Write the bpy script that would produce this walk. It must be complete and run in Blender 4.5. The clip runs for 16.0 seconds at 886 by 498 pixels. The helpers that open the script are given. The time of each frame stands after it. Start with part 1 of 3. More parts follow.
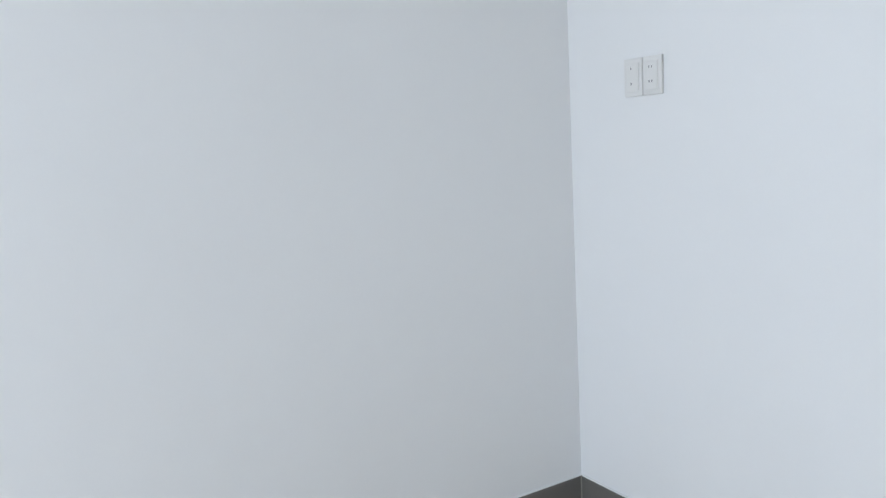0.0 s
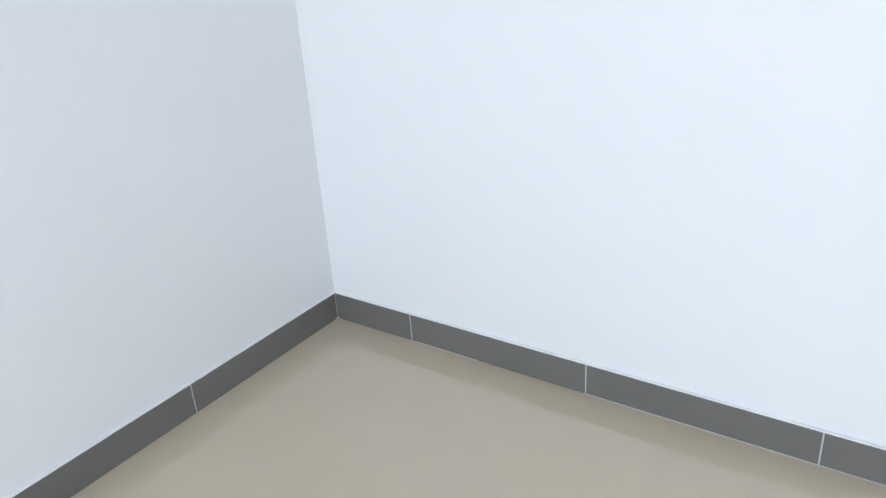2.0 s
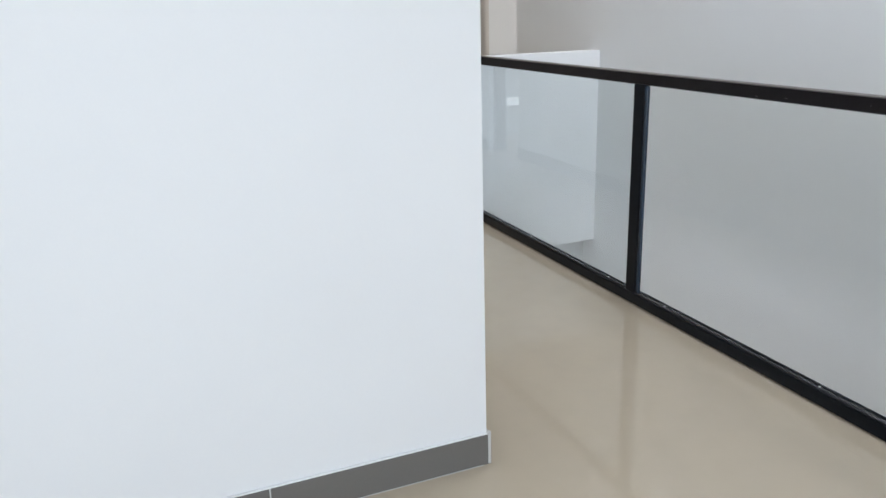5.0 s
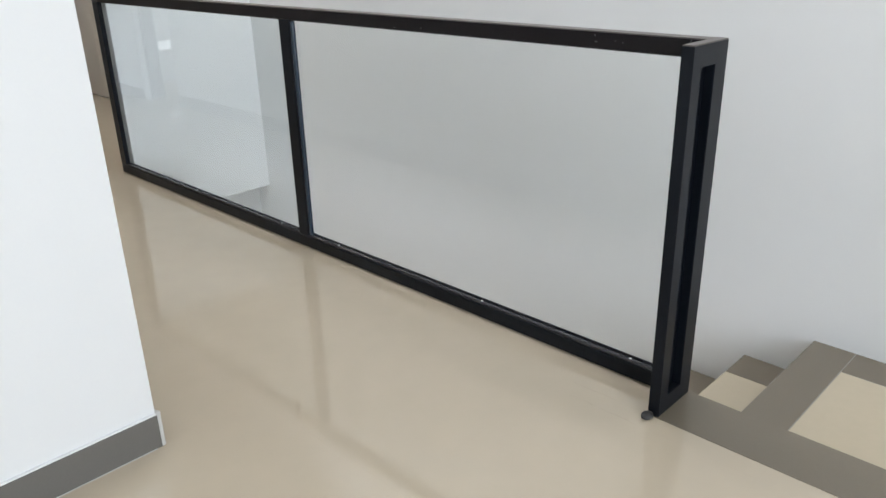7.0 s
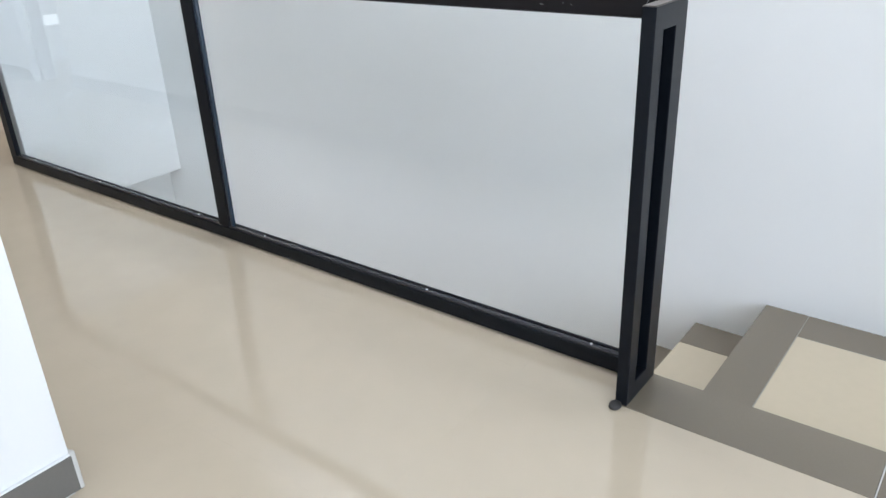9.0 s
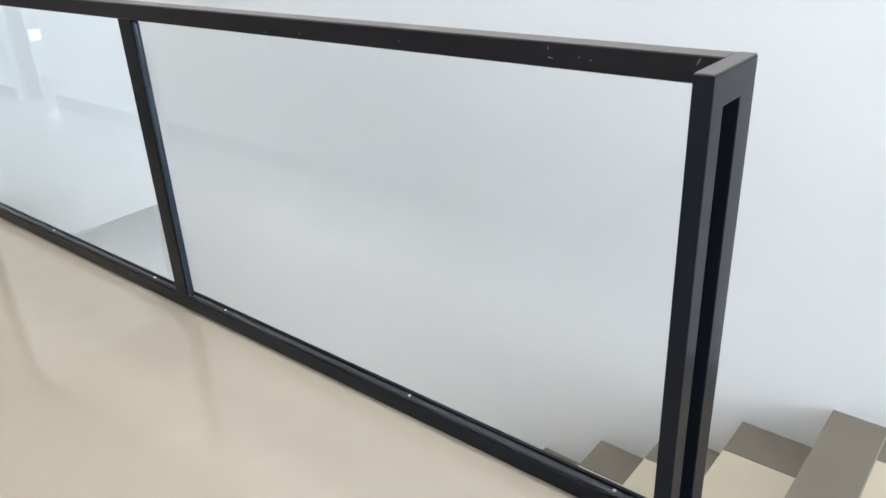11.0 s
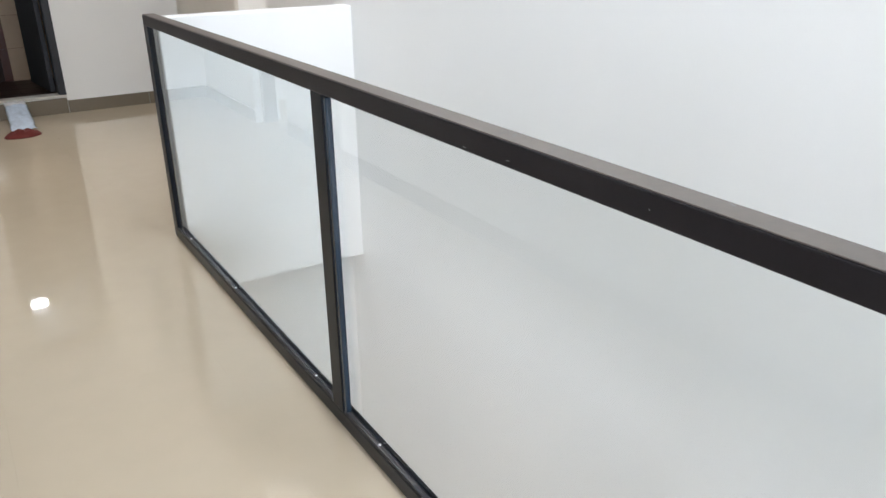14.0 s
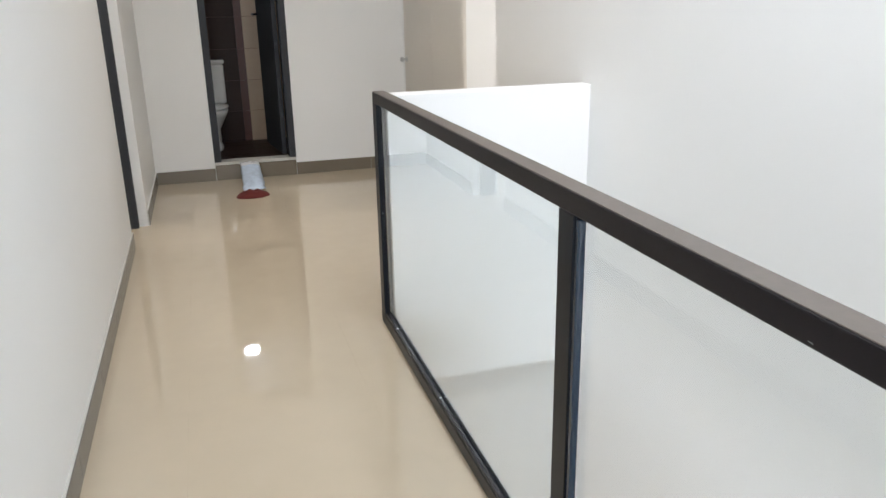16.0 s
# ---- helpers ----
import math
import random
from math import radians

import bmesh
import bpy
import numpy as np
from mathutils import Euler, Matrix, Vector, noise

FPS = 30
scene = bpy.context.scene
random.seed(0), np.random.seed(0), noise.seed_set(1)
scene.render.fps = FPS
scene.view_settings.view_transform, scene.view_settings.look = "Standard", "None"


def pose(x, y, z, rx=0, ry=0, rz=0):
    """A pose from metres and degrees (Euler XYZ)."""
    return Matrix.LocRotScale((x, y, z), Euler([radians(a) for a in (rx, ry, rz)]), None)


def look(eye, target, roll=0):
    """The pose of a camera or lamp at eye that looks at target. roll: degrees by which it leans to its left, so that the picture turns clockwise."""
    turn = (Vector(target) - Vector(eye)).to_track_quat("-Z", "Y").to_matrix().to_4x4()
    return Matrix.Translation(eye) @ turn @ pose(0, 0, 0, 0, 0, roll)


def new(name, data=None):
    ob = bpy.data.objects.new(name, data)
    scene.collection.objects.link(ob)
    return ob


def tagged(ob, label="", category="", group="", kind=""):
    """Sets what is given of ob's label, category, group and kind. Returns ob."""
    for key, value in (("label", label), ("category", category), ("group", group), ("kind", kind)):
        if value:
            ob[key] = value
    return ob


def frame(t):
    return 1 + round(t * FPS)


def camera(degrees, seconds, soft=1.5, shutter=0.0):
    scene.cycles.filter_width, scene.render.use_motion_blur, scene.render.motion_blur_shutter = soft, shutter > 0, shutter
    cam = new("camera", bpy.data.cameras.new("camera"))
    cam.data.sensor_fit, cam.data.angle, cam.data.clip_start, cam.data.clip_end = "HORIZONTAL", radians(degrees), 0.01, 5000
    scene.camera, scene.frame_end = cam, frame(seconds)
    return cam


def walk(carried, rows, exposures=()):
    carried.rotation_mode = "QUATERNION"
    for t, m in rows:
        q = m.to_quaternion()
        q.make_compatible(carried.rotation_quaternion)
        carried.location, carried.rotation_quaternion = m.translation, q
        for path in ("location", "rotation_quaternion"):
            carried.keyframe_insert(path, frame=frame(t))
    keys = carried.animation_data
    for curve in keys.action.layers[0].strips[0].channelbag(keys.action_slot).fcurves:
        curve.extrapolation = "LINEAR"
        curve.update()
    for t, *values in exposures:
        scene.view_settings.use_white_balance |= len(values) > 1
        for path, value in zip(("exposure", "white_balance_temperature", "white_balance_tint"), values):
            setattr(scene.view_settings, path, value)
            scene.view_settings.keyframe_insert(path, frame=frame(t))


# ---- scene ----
cam = camera(60.1, 16.0)
PATH = [
    (0, (-1.812, -0.962, 1.434), (-3.507, 0.063, 1.161), -3.1),
    (0.5, (-1.935, -0.87, 1.459), (-3.601, 0.069, 0.877), -5.6),
    (1, (-2.07, -0.939, 1.411), (-3.549, 0.205, 0.7), -3.7),
    (1.5, (-2.127, -0.83, 1.404), (-3.426, 0.444, 0.573), -7.4),
    (2, (-2.22, -0.859, 1.399), (-3.277, 0.623, 0.57), -3.9),
    (2.5, (-2.234, -0.859, 1.377), (-2.96, 0.826, 0.583), -0.9),
    (3, (-2.231, -0.943, 1.41), (-2.466, 0.882, 0.625), -1.0),
    (3.5, (-2.195, -1.007, 1.478), (-2.104, 0.865, 0.78), 1.0),
    (4, (-2.057, -0.918, 1.409), (-1.739, 0.975, 0.844), 0.4),
    (6.5, (-1.841, -0.907, 1.325), (-0.653, 0.518, 0.578), -1.9),
    (7, (-1.76, -0.881, 1.317), (-0.441, 0.417, 0.558), -1.4),
    (7.5, (-1.707, -0.847, 1.305), (-0.329, 0.366, 0.509), -1.3),
    (8, (-1.677, -0.794, 1.302), (-0.282, 0.364, 0.459), -1.7),
    (10.5, (-1.306, -0.491, 1.316), (0.136, 0.612, 0.477), -2.6),
    (11, (-1.111, -0.414, 1.319), (0.271, 0.759, 0.474), -2.8),
    (11.5, (-1.072, -0.345, 1.312), (0.295, 0.888, 0.53), -1.5),
    (12, (-0.981, -0.25, 1.335), (0.388, 1.004, 0.592), 0.4),
    (12.5, (-0.906, -0.149, 1.376), (0.443, 1.119, 0.62), -0.9),
    (13, (-0.836, -0.075, 1.374), (0.468, 1.235, 0.611), -1.8),
    (13.5, (-0.718, -0.005, 1.379), (0.45, 1.416, 0.594), -1.6),
    (14, (-0.643, 0.05, 1.392), (0.346, 1.608, 0.621), -0.6),
    (14.5, (-0.578, 0.16, 1.403), (0.199, 1.845, 0.657), -2.7),
    (15, (-0.563, 0.301, 1.401), (0.119, 2.051, 0.712), -1.2),
    (15.5, (-0.567, 0.394, 1.43), (0.075, 2.174, 0.783), -0.4),
    (16, (-0.54, 0.511, 1.427), (0.009, 2.331, 0.804), -1.1),
]
# the clip's camera opens up and closes down on the way
EXPOSURES = [
    (0.0, -0.68, 5800, 10), (1.0, -0.36, 5720, 10), (1.5, -0.25, 5720, 10), (2.0, -0.31, 5740, 10), (2.5, -0.38, 5750, 10), (3.0, -0.47, 5750, 10), (4.0, -0.55, 5800, 10),
    (5.2, -0.50, 5950, 10), (6.5, -0.40, 6150, 10), (7.0, -0.32, 6150, 10), (7.5, -0.30, 6000, 10), (8.0, -0.24, 5800, 10), (10.5, 0.16, 5880, 10), (12.0, 0.15, 5980, 10), (13.0, 0.14, 6080, 10), (15.0, 0.21, 6080, 10), (16.0, 0.21, 6180, 10),
]
walk(cam, [(t, look(eye, target, roll)) for t, eye, target, roll in PATH], EXPOSURES)

# ---------------- exposure rows are in walk() above; world and lights ----------------
world = bpy.data.worlds.new("sky")
scene.world = world
world.use_nodes = True
wn = world.node_tree
sky = wn.nodes.new("ShaderNodeTexSky")
sky.sky_type = "NISHITA"
sky.sun_disc = False
sky.sun_elevation = radians(64)
sky.sun_rotation = radians(198)
wn.links.new(sky.outputs[0], wn.nodes["Background"].inputs[0])
wn.nodes["Background"].inputs[1].default_value = 0.12

sun = new("sun", bpy.data.lights.new("sun", "SUN"))
sun.data.energy, sun.data.angle, sun.data.color = 0.7, radians(14), (1.0, 0.97, 0.93)
# veiled sun, high in the south, as the sky has it
sun.matrix_world = look((0, 0, 20), (3.0, 9.0, 0))


def area_lamp(name, eye, target, sx, sy, watts, colour):
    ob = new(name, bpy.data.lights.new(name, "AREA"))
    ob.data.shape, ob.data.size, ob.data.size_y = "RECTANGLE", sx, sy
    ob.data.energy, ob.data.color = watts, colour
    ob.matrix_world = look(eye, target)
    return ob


# area lamps for the daylight; added ones are noted
area_lamp("window_daylight", (-2.05, -4.12, 1.30), (-2.45, 0, 1.2), 2.6, 2.1, 170, (0.90, 0.95, 1.0))
# unseen fill over the stairs; the skylight above is added to hold it
area_lamp("stairwell_fill", (0.62, 1.45, 3.48), (0.62, 1.45, 0), 0.66, 3.6, 64, (0.97, 0.98, 1.0))
# unseen fill inside the closed lower hall, brightens the stair wall from below
area_lamp("lower_hall_fill", (-1.90, 1.7, -1.25), (0.5, 3.83, -1.0), 1.7, 1.4, 34, (0.98, 0.98, 1.0))
area_lamp("bathroom_daylight", (-0.35, 8.462, 2.215), (-0.35, 7.8, 2.62), 0.145, 0.100, 3.2, (0.95, 0.98, 1.0))
# warm fill for the corridor's far end, in an added skylight out of view
area_lamp("corridor_fill", (-0.50, 4.8, 3.34), (-0.50, 4.8, 0), 0.66, 0.95, 26, (1.0, 0.88, 0.74))
# source assumed in the closed bedroom; throws the bright strip on the east wall
area_lamp("bedroom_strip_lamp", (-6.60, 6.46, 1.25), (1.1, 5.15, 1.25), 0.12, 1.3, 30, (1.0, 0.93, 0.86)).data.spread = radians(70)
# lights the added slot, seen only as a bright bar in the railing glass
area_lamp("bedroom_slot_lamp", (-1.71, 6.69, 0.355), (-1.71, 5, 0.355), 0.47, 0.095, 0.34, (1.0, 0.99, 0.95))

# ---------------- materials ----------------


def nodes_of(name):
    m = bpy.data.materials.new(name)
    m.use_nodes = True
    return m, m.node_tree, m.node_tree.nodes["Principled BSDF"]


def surface(name, colour, rough=0.5, metal=0.0, grain=40.0, vary=0.05, stain=0.06, bump=0.05, per_piece=0.0, coat=0.0, spec=0.5):
    """Colour with fine grain, broad stains, relief and, where asked, a shade of its own for each piece."""
    m, t, b = nodes_of(name)
    co = t.nodes.new("ShaderNodeTexCoord")
    geo = t.nodes.new("ShaderNodeNewGeometry")
    fine = t.nodes.new("ShaderNodeTexNoise")
    fine.inputs["Scale"].default_value, fine.inputs["Detail"].default_value = grain, 5
    broad = t.nodes.new("ShaderNodeTexNoise")
    broad.inputs["Scale"].default_value, broad.inputs["Detail"].default_value = 1.3, 3
    for n in (fine, broad):
        t.links.new(geo.outputs["Position"], n.inputs["Vector"])
    add = t.nodes.new("ShaderNodeMath")
    add.operation = "MULTIPLY_ADD"
    t.links.new(fine.outputs["Fac"], add.inputs[0])
    add.inputs[1].default_value = vary * 2
    add.inputs[2].default_value = 1 - vary - stain
    add2 = t.nodes.new("ShaderNodeMath")
    add2.operation = "MULTIPLY_ADD"
    t.links.new(broad.outputs["Fac"], add2.inputs[0])
    add2.inputs[1].default_value = stain * 2
    t.links.new(add.outputs[0], add2.inputs[2])
    last = add2
    if per_piece:
        info = t.nodes.new("ShaderNodeObjectInfo")
        add3 = t.nodes.new("ShaderNodeMath")
        add3.operation = "MULTIPLY_ADD"
        t.links.new(info.outputs["Random"], add3.inputs[0])
        add3.inputs[1].default_value = per_piece
        t.links.new(add2.outputs[0], add3.inputs[2])
        last = add3
    mul = t.nodes.new("ShaderNodeVectorMath")
    mul.operation = "SCALE"
    mul.inputs[0].default_value = colour
    t.links.new(last.outputs[0], mul.inputs["Scale"])
    t.links.new(mul.outputs[0], b.inputs["Base Color"])
    rr = t.nodes.new("ShaderNodeMapRange")
    rr.inputs["To Min"].default_value, rr.inputs["To Max"].default_value = rough * 0.85, min(1, rough * 1.18)
    t.links.new(broad.outputs["Fac"], rr.inputs["Value"])
    t.links.new(rr.outputs[0], b.inputs["Roughness"])
    b.inputs["Metallic"].default_value = metal
    b.inputs["Coat Weight"].default_value = coat
    b.inputs["Coat Roughness"].default_value = 0.05
    b.inputs["Specular IOR Level"].default_value = spec
    if bump:
        bp = t.nodes.new("ShaderNodeBump")
        bp.inputs["Strength"].default_value, bp.inputs["Distance"].default_value = bump, 0.002
        t.links.new(fine.outputs["Fac"], bp.inputs["Height"])
        t.links.new(bp.outputs[0], b.inputs["Normal"])
    return m


PAINT = surface("white_wall_paint", (0.80, 0.80, 0.79), 0.55, grain=220, vary=0.012, stain=0.02, bump=0.02)
CEIL = surface("white_ceiling_paint", (0.82, 0.82, 0.81), 0.7, grain=200, vary=0.01, stain=0.02, bump=0.05)
TILE = surface("polished_cream_porcelain", (0.530, 0.450, 0.338), 0.036, grain=9, vary=0.035, stain=0.03, bump=0.0, per_piece=0.003, spec=0.72)
TREAD = surface("cream_stair_porcelain", (0.53, 0.450, 0.322), 0.22, grain=30, vary=0.03, stain=0.03, bump=0.01, per_piece=0.02)
MATTE = surface("matte_cream_bedroom_tile", (0.50, 0.44, 0.34), 0.6, grain=40, vary=0.04, stain=0.05, bump=0.02)
JOINT = surface("cream_grout", (0.525, 0.445, 0.334), 0.2, grain=60, vary=0.06, stain=0.06, bump=0.1)
GREY = surface("grey_skirting_porcelain", (0.150, 0.142, 0.129), 0.20, grain=160, vary=0.05, stain=0.05, bump=0.03, per_piece=0.05)
EDGE = surface("taupe_edge_porcelain", (0.174, 0.146, 0.107), 0.25, grain=160, vary=0.05, stain=0.05, bump=0.03, per_piece=0.05)
GROUT = surface("pale_grout", (0.55, 0.54, 0.51), 0.85, grain=140, vary=0.08, stain=0.08, bump=0.2)
BLACK = surface("black_powder_coat", (0.006, 0.0076, 0.0110), 0.30, grain=300, vary=0.06, stain=0.12, bump=0.03, spec=0.15)
CAPCOAT = surface("brown_cap_powder_coat", (0.106, 0.086, 0.072), 0.38, grain=60, vary=0.2, stain=0.25, bump=0.03)
STEEL = surface("scratched_steel", (0.62, 0.62, 0.62), 0.3, metal=1.0, grain=120, vary=0.05, stain=0.05, bump=0.05)
CHALK = surface("paint_scratch", (0.20, 0.20, 0.195), 0.7, grain=120, vary=0.1, stain=0.1, bump=0.1)
GASKET = surface("blue_black_glazing_bead", (0.016, 0.029, 0.050), 0.16, grain=300, vary=0.06, stain=0.1, bump=0.0)
GLOSS = surface("dusty_glossy_black_bead", (0.030, 0.030, 0.034), 0.16, grain=300, vary=0.06, stain=0.1, bump=0.0)
RAILCOAT = surface("brown_black_rail_coat", (0.012, 0.0095, 0.0105), 0.32, grain=80, vary=0.15, stain=0.2, bump=0.03, spec=0.16)
DARKJ = surface("dark_brown_grout", (0.020, 0.012, 0.010), 0.8, grain=140, vary=0.1, stain=0.1, bump=0.1)
TAUPEJ = surface("taupe_grout", (0.27, 0.25, 0.21), 0.85, grain=140, vary=0.08, stain=0.1, bump=0.15)
RUBBER = surface("dark_rubber", (0.03, 0.028, 0.026), 0.6, grain=80, vary=0.15, stain=0.1, bump=0.1)
PLASTIC = surface("white_switch_plastic", (0.74, 0.73, 0.70), 0.3, grain=60, vary=0.01, stain=0.02, bump=0.0)
HOLE = surface("dark_socket_hole", (0.22, 0.22, 0.215), 0.6, bump=0.0)
FRAME = surface("slate_door_frame", (0.026, 0.029, 0.036), 0.62, grain=90, vary=0.08, stain=0.1, bump=0.03)
DOORP = surface("pale_door_paint", (0.66, 0.62, 0.56), 0.4, grain=100, vary=0.02, stain=0.03, bump=0.03)
BROWN = surface("dark_brown_bathroom_tile", (0.030, 0.014, 0.010), 0.42, grain=20, vary=0.15, stain=0.15, bump=0.02, per_piece=0.15, spec=0.2)
TRIM = surface("red_brown_trim_tile", (0.085, 0.026, 0.018), 0.4, grain=25, vary=0.12, stain=0.12, bump=0.02)
TAN = surface("tan_bathroom_tile", (0.47, 0.35, 0.24), 0.32, grain=20, vary=0.06, stain=0.08, bump=0.02, per_piece=0.05)
CERAMIC = surface("white_ceramic", (0.82, 0.82, 0.80), 0.08, grain=5, vary=0.01, stain=0.01, bump=0.0)
REDCLOTH = surface("dark_red_cloth", (0.115, 0.014, 0.010), 0.95, grain=180, vary=0.2, stain=0.15, bump=0.6)
BAG = surface("pale_blue_plastic", (0.66, 0.76, 0.90), 0.22, grain=25, vary=0.22, stain=0.15, bump=0.2)
BAGW = surface("white_plastic", (0.80, 0.82, 0.86), 0.25, grain=25, vary=0.08, stain=0.08, bump=0.2)

GLASS, gt, gb = nodes_of("clear_green_edge_glass")
gb.inputs["Base Color"].default_value = (0.940, 0.953, 0.944, 1)
gb.inputs["Roughness"].default_value = 0.0
gb.inputs["IOR"].default_value = 1.28
gb.inputs["Transmission Weight"].default_value = 1.0

TINTED, tt, tb = nodes_of("blue_green_tinted_glass")
tb.inputs["Base Color"].default_value = (0.862, 0.907, 0.915, 1)
tb.inputs["Roughness"].default_value = 0.0
tb.inputs["IOR"].default_value = 1.32
tb.inputs["Transmission Weight"].default_value = 1.0

# ---------------- mesh helpers ----------------


def box(bm, x0, x1, y0, y1, z0, z1, bevel=0.0, seg=1):
    g = bmesh.ops.create_cube(bm, size=1.0, matrix=Matrix.Translation(((x0 + x1) / 2, (y0 + y1) / 2, (z0 + z1) / 2))
                              @ Matrix.Diagonal((abs(x1 - x0), abs(y1 - y0), abs(z1 - z0), 1)))
    if bevel:
        es = list({e for v in g["verts"] for e in v.link_edges})
        bmesh.ops.bevel(bm, geom=es, offset=bevel, segments=seg, affect="EDGES", profile=0.6)


def prism(bm, poly, z0, z1):
    """An upright prism over a floor polygon given counter-clockwise."""
    lo = [bm.verts.new((x, y, z0)) for x, y in poly]
    hi = [bm.verts.new((x, y, z1)) for x, y in poly]
    n = len(poly)
    bm.faces.new(lo[::-1])
    bm.faces.new(hi)
    for i in range(n):
        bm.faces.new((lo[i], lo[(i + 1) % n], hi[(i + 1) % n], hi[i]))


def lathe(bm, profile, n=24, centre=(0, 0, 0), sx=1.0, sy=1.0):
    """Turns (radius, height) pairs round the upright through centre."""
    rings = [[bm.verts.new((centre[0] + r * sx * math.cos(2 * math.pi * i / n), centre[1] + r * sy * math.sin(2 * math.pi * i / n), centre[2] + z))
              for i in range(n)] for r, z in profile]
    for a, b in zip(rings, rings[1:]):
        for i in range(n):
            bm.faces.new((a[i], a[(i + 1) % n], b[(i + 1) % n], b[i]))
    bm.faces.new(rings[0][::-1])
    bm.faces.new(rings[-1])


def mesh_of(name, bm, material, smooth=False):
    me = bpy.data.meshes.new(name)
    bm.normal_update()
    bm.to_mesh(me)
    bm.free()
    me.materials.append(material)
    if smooth:
        for p in me.polygons:
            p.use_smooth = True
    return me


def solid(name, bm, material, label="", category="", kind="", smooth=False):
    return tagged(new(name, mesh_of(name, bm, material, smooth)), label, category, "", kind)


def part(name, bm, material, parent, label="", smooth=False):
    ob = new(name, mesh_of(name, bm, material, smooth))
    ob.parent = parent
    if label:
        ob["label"] = label
    return ob


def empty(name, at, label, category, group="", kind=""):
    ob = new(name)
    ob.empty_display_size = 0.05
    ob.location = at
    return tagged(ob, label, category, group, kind)


def block(*a, **k):
    bm = bmesh.new()
    box(bm, *a, **k)
    return bm


RX0, RX1, RH = 0.135, 0.190, 1.055   # railing
PX1, BX = 0.167, 0.177               # backs of its posts and of its bottom rail
# ---------------- plan ----------------
H = 2.95                      # ceiling
WA = -4.025                   # room wall, faces east
WB = 0.962                    # room wall, faces south
CW0, CW1 = -1.044, -1.060     # corridor's west wall at its two ends
CWY = 5.33                    # where the bedroom doorway begins
FW = 7.12                     # far wall with the bathroom door
SX, SLANT = 1.070, 0.0165     # stair wall, faces west, and its lean away from the run for each metre
SOUTH = -4.2
EDGE_X = 0.192                # edge of the upper floor along the stairwell
PAR_Y = 3.69                  # parapet across the stairwell's end
LAND_Z = -0.157               # landing one step down
RISE, GO = 0.163, 0.256
NOSE_Y = -0.088               # landing's edge, where the flight goes down
LAND_S = -1.20                # landing's south end
SK_H, SK_T = 0.103, 0.011     # skirting
EX = 1.25                     # the slant wall at the far end
BX0, BX1, BY1, BZ = -0.95, 0.95, 8.50, 0.090   # bathroom
SILL = 0.148                  # kerb under the bathroom door
CX = -1.003                   # corridor's west wall past the bedroom doorway
JY = 5.80                     # far jamb of the bedroom doorway

# ---------------- walls, ceilings ----------------
wall = solid("wall_west", block(WA - 0.15, WA, SOUTH - 0.15, WB + 0.15, 0, H), PAINT, "white painted plaster wall of the room", "wall", "structure")
bm = bmesh.new()
prism(bm, [(WA, WB), (CW0, WB), (CW1, CWY), (CW1 - 0.14, CWY), (CW0 - 0.14, WB + 0.15), (WA, WB + 0.15)], 0, H)
solid("wall_room_north", bm, PAINT, "white painted wall ending at the corridor corner", "wall", "structure")
# far side of the bedroom doorway and the wall above it
bm = bmesh.new()
box(bm, -1.20, CX, JY + 0.055, FW + 0.12, 0, H)
box(bm, -1.20, CW1, CWY, JY + 0.055, 2.12, H)
solid("wall_corridor_west", bm, PAINT, "white painted corridor wall beside the doorway", "wall", "structure")
bm = bmesh.new()
box(bm, -6.7, -1.24, 4.6, 4.75, 0, H)
for a in ((-6.7, -1.95, 0, H), (-1.47, -1.20, 0, H), (-1.95, -1.47, 0, 0.305), (-1.95, -1.47, 0.405, H)):
    box(bm, a[0], a[1], 6.6, 6.75, a[2], a[3])
box(bm, -6.85, -6.7, 4.6, 6.75, 0, H)
solid("wall_bedroom", bm, PAINT, "plain white bedroom walls behind the doorway", "wall", "structure")
SLOT = (-1.71, 6.70, 0.305)   # added slot in the bedroom wall, for the bar mirrored in the glass
# far wall with the bathroom opening
DX0, DX1, DZ = -0.528, 0.148, 2.14
bm = bmesh.new()
box(bm, CX, DX0, FW, FW + 0.12, 0, H)
box(bm, DX1, EX, FW, FW + 0.12, 0, H)
box(bm, DX0, DX1, FW, FW + 0.12, DZ, H)
box(bm, DX0, DX1, FW, FW + 0.12, 0, SILL - 0.018)
solid("wall_north", bm, PAINT, "white painted wall with the bathroom door", "wall", "structure")
# east wall: down to the lower storey, leaning a little away from the run


def east(y):
    return SX + SLANT * (y + 0.12)


EAST = Matrix.Translation((east(0), 0, 0)) @ Matrix.Rotation(-math.atan(SLANT), 4, "Z")
EN = Matrix.Translation((east(3.76), 3.76, 0))   # past the parapet it runs true
EY0, EY1 = 1.68, 3.34          # the wide pale doors, along the far run
bm = bmesh.new()
box(bm, 0, 0.15, SOUTH - 0.2, 3.764, -3.2, H)
bmesh.ops.transform(bm, matrix=EAST, verts=bm.verts)
far = bmesh.new()
for y0, y1, z0, z1 in ((0.002, EY0, -3.2, H), (EY1, FW + 0.12 - 3.76, -3.2, H), (EY0, EY1, 2.12, H), (EY0, EY1, -3.2, 0)):
    box(far, 0, 0.15, y0, y1, z0, z1)
bmesh.ops.transform(far, matrix=EN, verts=far.verts)
tmp = bpy.data.meshes.new("far_run")
far.to_mesh(tmp)
far.free()
bm.from_mesh(tmp)
bpy.data.meshes.remove(tmp)
solid("wall_east", bm, PAINT, "white painted stairwell wall running the whole length", "wall", "structure")
# parapet across the end of the stairwell, standing on the slab
bm = bmesh.new()
box(bm, RX1 + 0.001, 1.20, PAR_Y, PAR_Y + 0.10, -0.315, 1.043, bevel=0.004)
